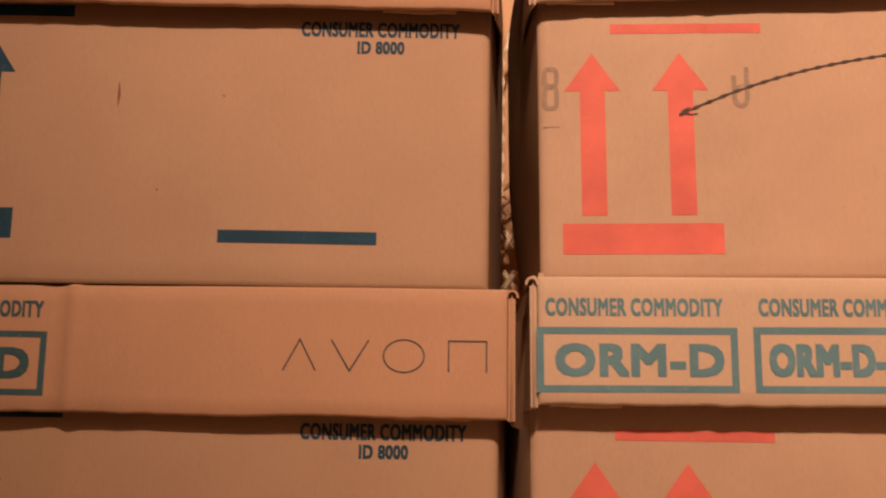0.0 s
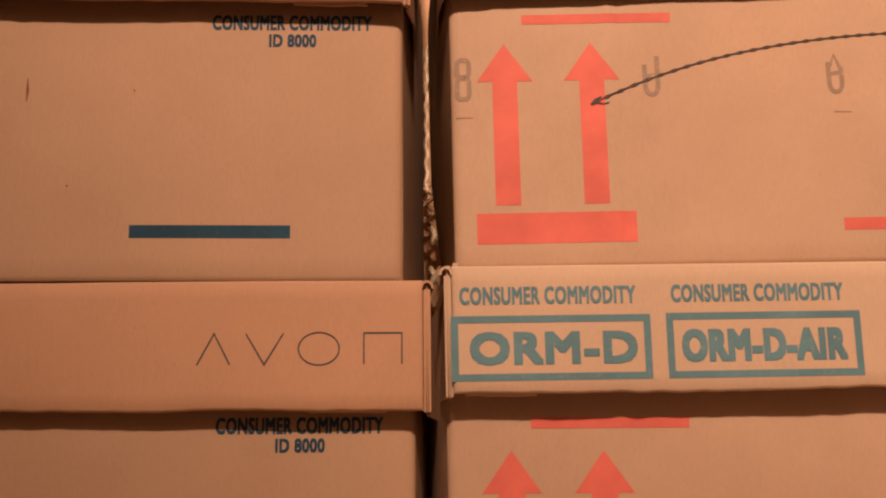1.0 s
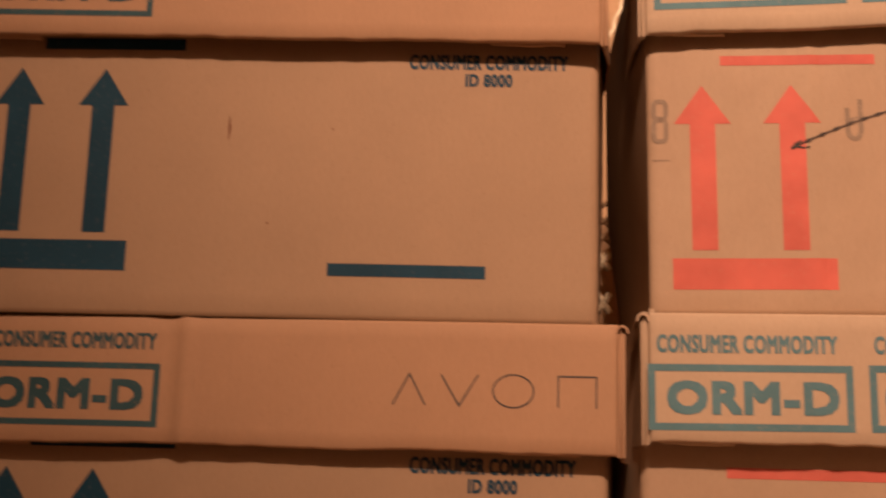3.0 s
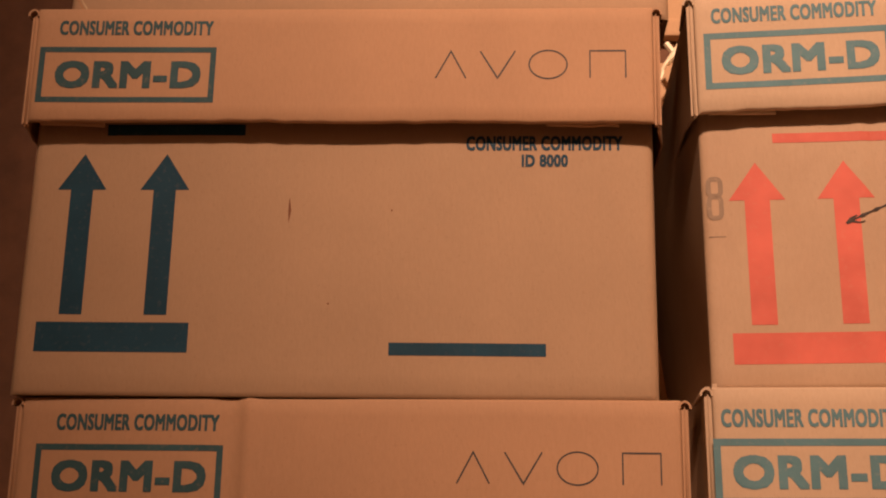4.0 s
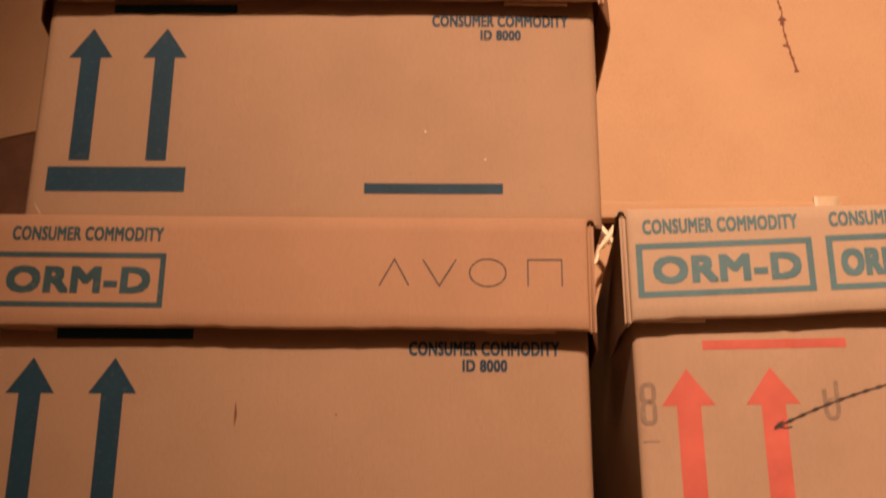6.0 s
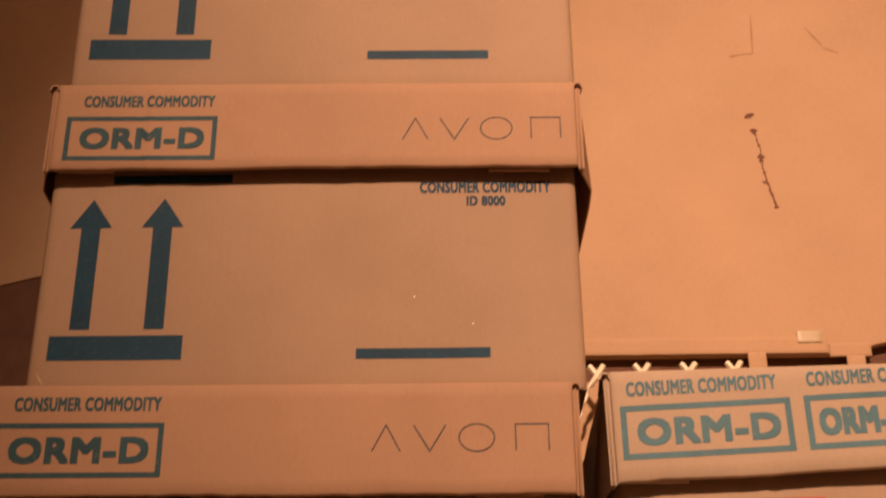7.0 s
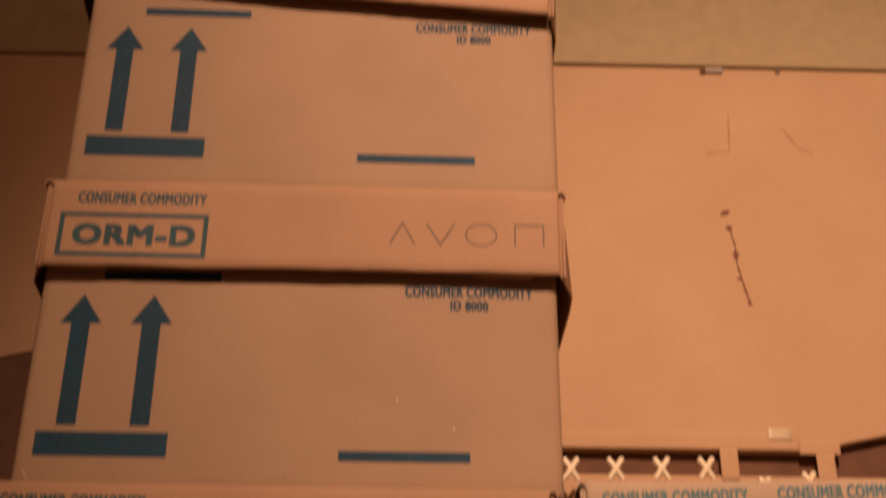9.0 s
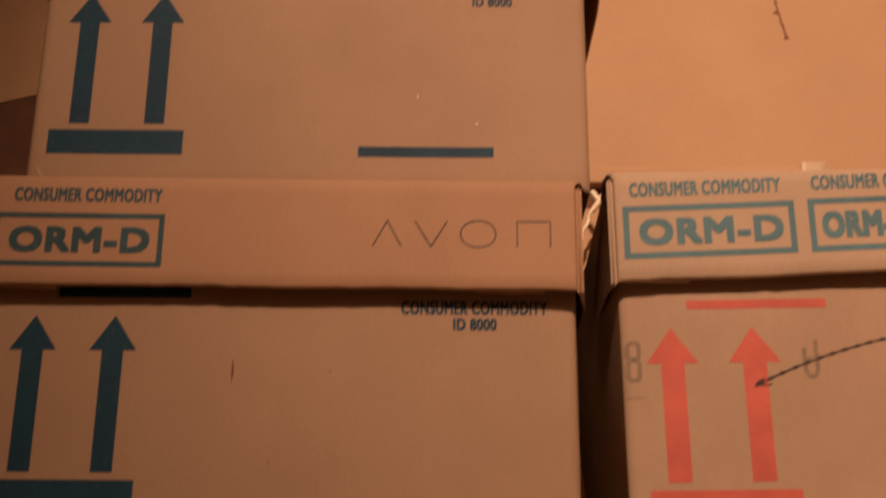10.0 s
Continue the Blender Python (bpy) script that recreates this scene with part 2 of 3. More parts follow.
def lettering(bm, words, u0, u1, v0, v1, bold=0.0, fat=0.0):
    """Words set in the built-in font, fitted into a rectangle; fat thickens the strokes by laying copies over one another."""
    if fat:
        for i, (a, b) in enumerate(((-1, -1), (1, -1), (-1, 1), (1, 1), (0, 1), (0, -1), (1, 0), (-1, 0),
                                    (-0.5, -0.5), (0.5, -0.5), (-0.5, 0.5), (0.5, 0.5), (0, 0))):
            made = lettering(bm, words, u0 + fat + a * fat, u1 - fat + a * fat, v0 + fat + b * fat, v1 - fat + b * fat, bold)
            for v in made:
                v.co.y = -0.000012 * i
        return
    key = (words, bold)
    if key not in LETTERS:
        cu = bpy.data.curves.new("words", "FONT")
        cu.body, cu.offset, cu.resolution_u, cu.space_character = words, bold, 3, 1.08
        tmp = new("words", cu)
        me = bpy.data.meshes.new_from_object(tmp.evaluated_get(bpy.context.evaluated_depsgraph_get()))
        vs = [v.co.copy() for v in me.vertices]
        lo = (min(v.x for v in vs), min(v.y for v in vs))
        hi = (max(v.x for v in vs), max(v.y for v in vs))
        LETTERS[key] = ([((v.x - lo[0]) / (hi[0] - lo[0]), (v.y - lo[1]) / (hi[1] - lo[1])) for v in vs],
                        [tuple(p.vertices) for p in me.polygons])
        bpy.data.objects.remove(tmp)
        bpy.data.curves.remove(cu)
        bpy.data.meshes.remove(me)
    pts, faces = LETTERS[key]
    vs = [bm.verts.new((u0 + (u1 - u0) * a, 0, v0 + (v1 - v0) * b)) for a, b in pts]
    for f in faces:
        try:
            bm.faces.new([vs[i] for i in f])
        except ValueError:
            pass
    return vs


def printed(name, bm, material, parent, shape, turn=None, label="", lift=0.00022, slope=0.0):
    """Lay flat print on a board's face."""
    for v in bm.verts:
        v.co.z += slope * v.co.x
        v.co.y += shape(v.co.x, v.co.z) - lift
    if turn is not None:
        bm.transform(turn)
    return part(name, bm, material, parent, label, smooth=False)


def waves(seed, amp, creases=()):
    """The gentle warp of a board; creases are upright grooves (place, width, depth)."""
    def shape(u, v):
        y = amp * noise.noise(Vector((u * 5.5 + seed * 9.1, seed * 3.7, v * 4.0)))
        y += 0.25 * amp * noise.noise(Vector((u * 22 + seed, v * 16, seed * 5.3)))
        for c, w, d in creases:
            y += d * math.exp(-((u - c) / w) ** 2)
        return y
    return shape


def fray(seed, amp):
    return lambda u: amp * noise.noise(Vector((u * 14, seed * 4.2, 0.3))) + amp * 0.5 * noise.noise(Vector((u * 70, seed, 2.1)))


# ---- cartons ----
def logo_marks(front, shape, m, u, v, material, h=0.0222, slope=0.0):
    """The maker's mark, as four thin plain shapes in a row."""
    w = 0.0011
    for i, (a, b) in enumerate(((0.0, 0.0232), (0.034, 0.0605), (0.0706, 0.1004), (0.1172, 0.144))):
        bm = bmesh.new()
        a, b = u + a, u + b
        if i == 0:
            line(bm, ((a, v), ((a + b) / 2, v + h), (b, v)), (w, 2.2 * w, w))
        elif i == 1:
            line(bm, ((a, v + h), ((a + b) / 2, v), (b, v + h)), (w, 2.2 * w, w))
        elif i == 2:
            ring(bm, (a + b) / 2, v + h / 2, (b - a) / 2, h / 2 + 0.001, w)
        else:
            line(bm, ((a, v), (a, v + h), (b, v + h), (b, v)), (w, 1.4 * w, 1.4 * w, w))
        printed("logo_shape", bm, material, front, shape, m, slope=slope)


def boxed_words(front, shape, m, words, rect_uv, text_uv, head_uv, material, head_mat, rim, slope=0.0):
    """A framed marking with a line of lettering over it."""
    u0, u1, v0, v1 = rect_uv
    bm = bmesh.new()
    rect(bm, u0, u1, v1 - rim, v1)
    rect(bm, u0, u1, v0, v0 + rim)
    rect(bm, u0, u0 + rim, v0 + rim, v1 - rim)
    rect(bm, u1 - rim, u1, v0 + rim, v1 - rim)
    printed("frame_print", bm, material, front, shape, m, slope=slope)
    bm = bmesh.new()
    lettering(bm, words, *text_uv, bold=0.0, fat=0.0014)
    printed("lettering", bm, material, front, shape, m, slope=slope)
    bm = bmesh.new()
    lettering(bm, "CONSUMER COMMODITY", *head_uv, bold=0.0, fat=0.00046)
    printed("lettering", bm, head_mat, front, shape, m, slope=slope)


def carton_shell(thing, shape, u0, u1, v0, v1, depth, material, seed, bulge=0.004, lean=(0.0, 0.0), turn=0.0026):
    """Front, sides, back and bottom of a carton; returns the front panel."""
    t = 0.004
    front = part("front_panel", slab(u0, u1, v0, v1, t, shape, 118, 20, 0.0035, turn=turn), material, thing)
    for side, u in ((0, u0), (1, u1)):
        bm = bmesh.new()
        n, c = 10, 6
        s = 1 if side else -1
        outer, inner = [], []
        for i in range(n + 1):
            y = turn + 0.0022 + (depth - turn - 0.0022) * i / n
            ro, ri = [], []
            for j in range(c + 1):
                k = j / c
                rise = min(1.0, k * 1.8)
                rise = rise * rise * (3 - 2 * rise)
                a = u + s * (lean[side] * i / n * (1.0 if side else rise) + bulge * math.sin(math.pi * i / n) ** 0.7 * (0.15 + 0.85 * rise))
                z = v0 + 0.001 + (v1 - v0 - 0.001) * k
                ro.append(bm.verts.new((a, y, z)))
                ri.append(bm.verts.new((a - s * t, y, z)))
            outer.append(ro)
            inner.append(ri)
        for i in range(n):
            for j in range(c):
                bm.faces.new((outer[i][j], outer[i + 1][j], outer[i + 1][j + 1], outer[i][j + 1]))
                bm.faces.new((inner[i][j], inner[i][j + 1], inner[i + 1][j + 1], inner[i + 1][j]))
            for j in (0, c):
                bm.faces.new((outer[i][j], inner[i][j], inner[i + 1][j], outer[i + 1][j]))
        for j in range(c):
            for i in (0, n):
                bm.faces.new((outer[i][j], outer[i][j + 1], inner[i][j + 1], inner[i][j]))
        part("side_panel", bm, material, thing)
    part("back_panel", block(u0, u1, depth, depth + t, v0, v1, 0.001), material, thing)
    part("bottom_panel", block(u0 + t, u1 - t, 0.0105, depth, v0 + 0.0005, v0 + 0.0045), material, thing)
    return front


def lid_shell(thing, m, shape, u0, u1, v0, v1, depth, material, seed, flare, slope=0.0, open_side=1):
    """A deep lid of rolled-over board, its mouth downwards; returns its front panel."""
    t = 0.004
    jag = fray(seed, 0.0016)
    bm = slab(u0 + 0.0038, u1 - 0.0039, v0, v1, t, shape, 120, 8, 0.002, low=lambda u: jag(u) + slope * u)
    bm.transform(m)
    front = part("lid_front", bm, material, thing)
    for side, u in ((0, u0), (1, u1)):
        s = 1 if side else -1
        for layer in (0, 1):
            bm = bmesh.new()
            n = 10
            rows = []
            drop = 0.004 if side else 0.001
            for i in range(n + 1):
                k = i / n
                y = 0.0070 + layer * 0.002 + (depth - 0.008) * k
                out = flare * math.sin(min(1.0, k * 7.0) * math.pi / 2)
                top = v1 + (0.0025 if layer else 0.0) - 0.0015 * math.sin(k * 9 + seed)
                low = v0 - drop + slope * u + 0.002 * k + (0.035 if layer else 0.0)
                a_lo = u + s * (out - layer * 0.0055)
                a_hi = u + s * (0.15 * out - layer * 0.0055)
                w = -s * 0.0036
                rows.append([bm.verts.new(p) for p in ((a_lo, y, low), (a_lo + 0.4 * w, y, low), (a_hi + w, y, top), (a_hi, y, top))])
            for p, q in zip(rows, rows[1:]):
                for c in range(4):
                    bm.faces.new((p[c], p[(c + 1) % 4], q[(c + 1) % 4], q[c]))
            bm.faces.new(rows[0])
            bm.faces.new(rows[-1])
            bm.transform(m)
            part("lid_side", bm, material, thing, "folded double side of the lid")
    for u, s in ((u0, -1), (u1, 1)):
        a, b = sorted((u - s * 0.0035, u + s * 0.0014))
        bm = block(a, b, 0.0008, 0.0095, v0 - 0.0035 + slope * u, v1 - 0.0042)
        bmesh.ops.bevel(bm, geom=bm.edges[:], offset=0.0022, segments=3, affect="EDGES")
        bm.transform(m)
        part("side_roll", bm, material, thing, "rounded fold at the lid's corner")
    bm = block(u0 + 0.011, u1 - 0.011, 0.0045, depth - 0.004, v1 - 0.0045, v1 - 0.0003)
    bm.transform(m)
    part("lid_top", bm, material, thing)
    bm = block(u0 + 0.011, u1 - 0.011, depth - 0.004, depth, v0, v1, 0.001)
    bm.transform(m)
    part("lid_back", bm, material, thing)
    # tongues of the tucked corner flaps, which hang just under the front edge
    for a, b in ((u0 + 0.012, u0 + 0.062), (u1 - 0.085, u1 - 0.03)):
        zl = v0 + slope * (a + b) / 2
        bm = slab(a, b, zl - 0.0008, zl + 0.06, 0.0028, lambda u, v: 0.0052, 6, 4, 0.0012, low=fray(seed + 3, 0.0022))
        bm.transform(m)
        part("corner_flap", bm, material, thing, "tucked flap end under the lid edge")
    # the fold left open at the top corner of each side: board bent over in a small arch that runs back
    for u, s in ((u0 + 0.004, -1), (u1 - 0.005, 1)):
        bm = bmesh.new()
        rows = []
        for k in range(5):
            y = 0.0004 + 0.012 * k
            shrink = 1 - 0.12 * k
            rim = []
            for r in (0.0047, 0.0031):
                arc = [math.pi * (1.12 * a / 9 - 0.06) for a in range(10)]
                ring_pts = [(u + s * (0.0010 + 0.0030 - r * shrink * math.cos(a)), y, v1 - 0.0052 + (r + 0.0004) * shrink * math.sin(a)) for a in arc]
                rim += ring_pts if r > 0.004 else list(reversed(ring_pts))
            rows.append([bm.verts.new(p) for p in rim])
        for p, q in zip(rows, rows[1:]):
            for c in range(20):
                bm.faces.new((p[c], p[(c + 1) % 20], q[(c + 1) % 20], q[c]))
        bm.faces.new(rows[0])
        bm.faces.new(rows[-1])
        bm.transform(m)
        part("corner_fold", bm, material, thing, "open rolled corner of the lid")
    return front


def matrix_of(origin, yaw, roll):
    return Matrix.Translation(origin) @ pose(0, 0, 0, 0, 0, yaw) @ pose(0, 0, 0, 0, -roll, 0)


def left_carton(body, lid, label, seed, v_top, v_bot=-0.004, lid_v=(-0.0955, -0.0025), lid_u=(-0.489, -0.002),
                lid_ink=None, mark_ink=None, creases=(), flare=0.007, lean=(0.0, 0.0)):
    """Brown lidded carton with teal arrows; body and lid are (x, y, z, yaw, roll)."""
    b = Matrix(matrix_of((body[0], body[1], body[2] + Z0), body[3], 0))
    thing = new("lidded_carton")
    thing.matrix_world = b
    tagged(thing, label, "cardboard box", "stacked cartons")
    sh = waves(seed, 0.0016)
    front = carton_shell(thing, sh, -0.501, -0.0255, v_bot, v_top, 0.318, board_left, seed, lean=lean)
    for u in (-0.4606, -0.3965):
        bm = bmesh.new()
        arrow(bm, u, 0.1813, 0.029, 0.0189, 0.0545, 0.0172)
        printed("arrow_print", bm, teal, front, sh)
    for u0, u1, v0, v1 in ((-0.4855, -0.3706, 0.0262, 0.0487), (-0.2216, -0.1066, 0.0252, 0.0347), (-0.4448, -0.337, 0.1965, 0.2055)):
        bm = bmesh.new()
        rect(bm, u0, u1, v0, v1)
        printed("bar_print", bm, teal, front, sh)
    for words, u0, u1, v0, v1 in (("CONSUMER COMMODITY", -0.1666, -0.0483, 0.1836, 0.1955), ("ID 8000", -0.1245, -0.0895, 0.1705, 0.1806)):
        bm = bmesh.new()
        lettering(bm, words, u0, u1, v0, v1, 0.0, 0.00046)
        printed("lettering", bm, teal, front, sh)
    m = b.inverted() @ matrix_of((lid[0], lid[1], lid[2] + Z0), lid[3], lid[4])
    ls = waves(seed + 20, 0.0018, creases)
    lf = lid_shell(thing, m, ls, *lid_u, *lid_v, 0.345, board_lid, seed, flare)
    boxed_words(lf, ls, m, "ORM-D", (-0.4727, -0.3345, -0.0842, -0.0383), (-0.4592, -0.3455, -0.0728, -0.0498),
                (-0.4588, -0.3382, -0.0284, -0.0162), lid_ink or teal_lid, lid_ink or teal_lid, 0.0045)
    logo_marks(lf, ls, m, -0.1648, -0.0641, mark_ink or black_ink)
    return thing, front, sh


def right_carton(body, lid, label, seed, v_top, u0, lid_v, lid_u, slope=0.0, edge=0.0):
    """Pale lidded carton with orange-red arrows."""
    b = Matrix(matrix_of((body[0], body[1], body[2] + Z0), body[3], body[4]))
    thing = new("lidded_carton")
    thing.matrix_world = b
    tagged(thing, label, "cardboard box", "stacked cartons")
    sh = waves(seed, 0.0018, ((0.1235, 0.005, -0.0007), (0.078, 0.005, 0.0004), (0.1330, 0.004, 0.0006)))
    front = carton_shell(thing, sh, u0, u0 + 0.475, 0.001, v_top, 0.318, board_right, seed, 0.006, (0.013, 0.0), 0.002)
    for u in (0.0451, 0.1099):
        bm = bmesh.new()
        arrow(bm, u, 0.1717, 0.0295, 0.0208, 0.0475, 0.0186)
        printed("arrow_print", bm, red_ink, front, sh)
    for c0, c1, v0, v1 in ((0.0216, 0.1381, 0.0187, 0.0415), (0.2893, 0.404, 0.0245, 0.0335), (0.0592, 0.1712, 0.1870, 0.1945)):
        bm = bmesh.new()
        rect(bm, c0, c1, v0, v1)
        printed("bar_print", bm, red_ink, front, sh)
    bm = bmesh.new()
    lettering(bm, "CONSUMER COMMODITY", 0.341, 0.459, 0.1815, 0.1915, 0.0, 0.0005)
    printed("lettering", bm, red_ink, front, sh)
    m = b.inverted() @ matrix_of((lid[0], lid[1], lid[2] + Z0), lid[3], lid[4])
    ls = waves(seed + 20, 0.0020)
    lf = lid_shell(thing, m, ls, *lid_u, *lid_v, 0.345, board_rlid, seed, 0.004, edge)
    boxed_words(lf, ls, m, "ORM-D", (0.0041, 0.1440, -0.0785, -0.0330), (0.0168, 0.1342, -0.0678, -0.0442),
                (0.0104, 0.1345, -0.0252, -0.0124), teal_pale, teal_pale, 0.0050, slope)
    boxed_words(lf, ls, m, "ORM-D-AIR", (0.1550, 0.2930, -0.0785, -0.0325), (0.1652, 0.2822, -0.0675, -0.0440),
                (0.1594, 0.2822, -0.0250, -0.0122), teal_pale, teal_pale, 0.0050, slope)
    logo_marks(lf, ls, m, 0.3105, -0.0565, black_ink, slope=slope)
    return thing, front, sh


# ---- setting ----
Y_WALL = 0.508
ROOM = (-2.2, 2.2, -3.4, 0.524, 0.0, 3.0)


def setting(name, bm, material, label):
    return tagged(part(name, bm, material, smooth=False), label, kind="structure")


# unseen room shell around the stacks; floor, ceiling and pale walls bounce fill
setting("floor", block(ROOM[0], ROOM[1], ROOM[2], ROOM[3], -0.1, 0.0), floor_mat, "dull brown carpeted floor")
setting("ceiling", block(ROOM[0], ROOM[1], ROOM[2], ROOM[3], ROOM[5], ROOM[5] + 0.1), wall_mat, "unseen plain ceiling, pale to bounce fill")
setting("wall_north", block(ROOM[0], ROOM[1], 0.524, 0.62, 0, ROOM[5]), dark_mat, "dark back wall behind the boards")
setting("wall_south", block(ROOM[0], ROOM[1], ROOM[2] - 0.1, ROOM[2], 0, ROOM[5]), wall_mat, "unseen plain wall, pale to bounce fill")
# unseen west wall, darkened so that less fill enters between the stacks
setting("wall_west", block(ROOM[0] - 0.1, ROOM[0], ROOM[2], ROOM[3], 0, ROOM[5]), west_mat, "unseen wall, made dark to keep fill out of the gap")
setting("wall_east", block(ROOM[1], ROOM[1] + 0.1, ROOM[2], ROOM[3], 0, ROOM[5]), wall_mat, "unseen plain wall, pale to bounce fill")

# three boards on the back wall: a low one, a tall one over a narrow gap, and a band above the seam
SEAM, GAP_TOP, GAP_LOW = 1.118 + Z0, 0.5135 + Z0, 0.4810 + Z0
wav = waves(51, 0.0012)


def cut(u):
    """The tall board's lower edge: straight, then cut away upwards."""
    return 0.0008 * noise.noise(Vector((u * 20, 1, 1))) + (0.010 + 0.22 * (u - 0.411) if u > 0.411 else 0.0)


def shade_edge(u):
    """Behind the tall stack the board stops higher up, at the painted shadow's slanted top."""
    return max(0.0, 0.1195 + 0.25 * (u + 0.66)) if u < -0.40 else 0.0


bm = slab(-2.2, 2.2, GAP_TOP, SEAM - 0.0025, 0.012, lambda u, v: Y_WALL + wav(u, v), 190, 20, 0.002, low=lambda u: min(cut(u), 0.04) + shade_edge(u))
board = setting("wall_panel_1", bm, panel_mat, "large orange-brown fibreboard panel with scuff marks")
bm = slab(-0.40, 2.2, 0.0, GAP_LOW, 0.012, lambda u, v: Y_WALL + 0.001 + wav(u, v), 60, 12, 0.002, low=None)
setting("wall_panel_2", bm, panel_mat, "lower fibreboard panel below a narrow gap")
# a dark sheet takes the place of the shadow low on the left wall
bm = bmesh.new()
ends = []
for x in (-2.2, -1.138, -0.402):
    top = GAP_TOP + shade_edge(x) - 0.0015
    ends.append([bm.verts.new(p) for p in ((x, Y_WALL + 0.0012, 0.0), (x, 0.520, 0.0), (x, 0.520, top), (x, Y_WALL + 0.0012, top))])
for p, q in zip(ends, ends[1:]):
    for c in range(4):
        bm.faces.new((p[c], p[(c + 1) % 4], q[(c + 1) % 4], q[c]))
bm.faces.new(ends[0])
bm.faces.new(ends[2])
setting("wall_panel_4", bm, dark_mat, "dark sheet standing for the shadow on the lower left wall")
bm = slab(-2.2, 2.2, SEAM + 0.0005, ROOM[5], 0.014, lambda u, v: Y_WALL - 0.003 + 0.5 * wav(u, v), 60, 20, 0.002)
setting("wall_panel_3", bm, upper_mat, "duller olive-buff wall band above the seam")

# ---- the stack of brown cartons ----
_, f1, s1 = left_carton((0.0088, 0.0115, -0.2974, -0.95), (-0.0056, -0.0040, -0.0023, -1.20, 0.05),
                        "brown lidded carton at the bottom, lid creased", 1, 0.285, lid_u=(-0.490, -0.0018), lid_v=(-0.0963, -0.0040),
                        creases=((-0.3165, 0.005, -0.0026), (-0.330, 0.011, 0.0020)), lean=(0.0, 0.022))
_, f2, s2 = left_carton((0.0, 0.0, 0.0, 0.0), (-0.0252, -0.0168, 0.2999, 0.03, -0.19),
                        "brown lidded carton with teal arrows, scuffed front", 2, 0.284, v_bot=-0.0058, lean=(0.0, 0.024), lid_u=(-0.481, 0.0042), lid_v=(-0.0995, -0.0055))
_, f3, s3 = left_carton((0.0157, 0.0027, 0.2985, -0.09), (-0.0011, -0.0122, 0.5933, 0.15, -0.30),
                        "brown lidded carton with teal arrows and flared lid", 3, 0.280, lid_u=(-0.488, -0.0018), lid_v=(-0.0925, -0.0030), flare=0.013,
                        creases=((-0.396, 0.004, -0.0005), (-0.404, 0.004, 0.0004)))
_, f4, s4 = left_carton((0.0211, 0.0009, 0.5998, 0.49), (0.0031, -0.0165, 0.8955, 0.2, -3.9),
                        "top brown carton, its red-printed lid askew", 4, 0.250, v_bot=-0.0070, lid_u=(-0.488, -0.0020),
                        lid_v=(-0.0962, -0.014), lid_ink=red_lid_ink, mark_ink=red_lid_ink, flare=0.009)

# ---- the lower stack of pale cartons ----
_, g1, q1 = right_carton((0.0047, -0.0035, -0.2989, 0.06, 0.0), (0.0029, -0.0222, -0.0029, -0.03, 0.7),
                         "pale lidded carton with orange-red arrows below", 5, 0.278, 0.0008, (-0.0872, 0.0030), (0.0014, 0.484))
_, g2, q2 = right_carton((0.0073, 0.0017, 0.0017, -1.72, 0.8), (0.0090, -0.0132, 0.3059, -1.72, 0.6),
                         "pale carton with orange-red arrows and a drawn arrow", 6, 0.278, 0.0050, (-0.0965, -0.002), (-0.006, 0.478), 0.028, 0.03)

# pen lines, stamps and the paper label on the pale carton
bm = bmesh.new()
def squarish(u, v, a, b, n=28):
    """A closed loop between a rectangle and an oval."""
    out = []
    for i in range(n + 1):
        c, d = math.cos(2 * math.pi * i / n), math.sin(2 * math.pi * i / n)
        out.append((u + a * math.copysign(abs(c) ** 0.55, c), v + b * math.copysign(abs(d) ** 0.55, d)))
    return out


for v, b in ((0.1528, 0.0066), (0.1372, 0.0082)):
    line(bm, squarish(0.0142, v, 0.0045, b), [0.0036] * 29)
stroke(bm, (0.0085, 0.1145), (0.021, 0.1145), 0.0007)
printed("stamp_print", bm, grey_ink, g2, q2)
for u, n in ((0.1545, 0), (0.2925, 1)):
    bm = bmesh.new()
    bowl = [(u + 0.0048 * math.cos(math.pi * i / 12), 0.1375 - 0.0075 * math.sin(math.pi * i / 12)) for i in range(13)]
    line(bm, [(u + 0.0046, 0.1600 - 0.010 * n)] + bowl + [(u - 0.0048, 0.1535)], [0.0036] * 15)
    stroke(bm, (u - 0.0040, 0.1440), (u + 0.0040, 0.1455), 0.0030)
    if n:
        line(bm, [(u - 0.0035, 0.1500), (u, 0.1590), (u + 0.0035, 0.1500)], [0.0028] * 3)
        stroke(bm, (u - 0.003, 0.1145), (u + 0.010, 0.1145), 0.0007)
    printed("stamp_print", bm, grey_ink, g2, q2)


def pen(k):
    """The drawn arrow's sweep, from its point to its tail."""
    return (0.1085 + 0.330 * k, 0.1228 + 0.0545 * (1 - (1 - k) ** 3.0))


bm = bmesh.new()
ks = [i / 260 for i in range(261)]
line(bm, [pen(k) for k in ks], [0.0012 + 0.0015 * (0.5 + 0.5 * math.sin(k * 205)) ** 2 - 0.0003 * k for k in ks])
line(bm, [(0.1085, 0.1228), (0.113, 0.1243), (0.1180, 0.1232), (0.1222, 0.1242)], [0.0012, 0.0018, 0.0011, 0.0008])
line(bm, [(0.1085, 0.1228), (0.112, 0.1262), (0.1165, 0.1288)], [0.0014, 0.0022, 0.001])
printed("pen_arrow", bm, marker_ink, g2, q2, label="arrow drawn in dark marker", lift=0.0006)

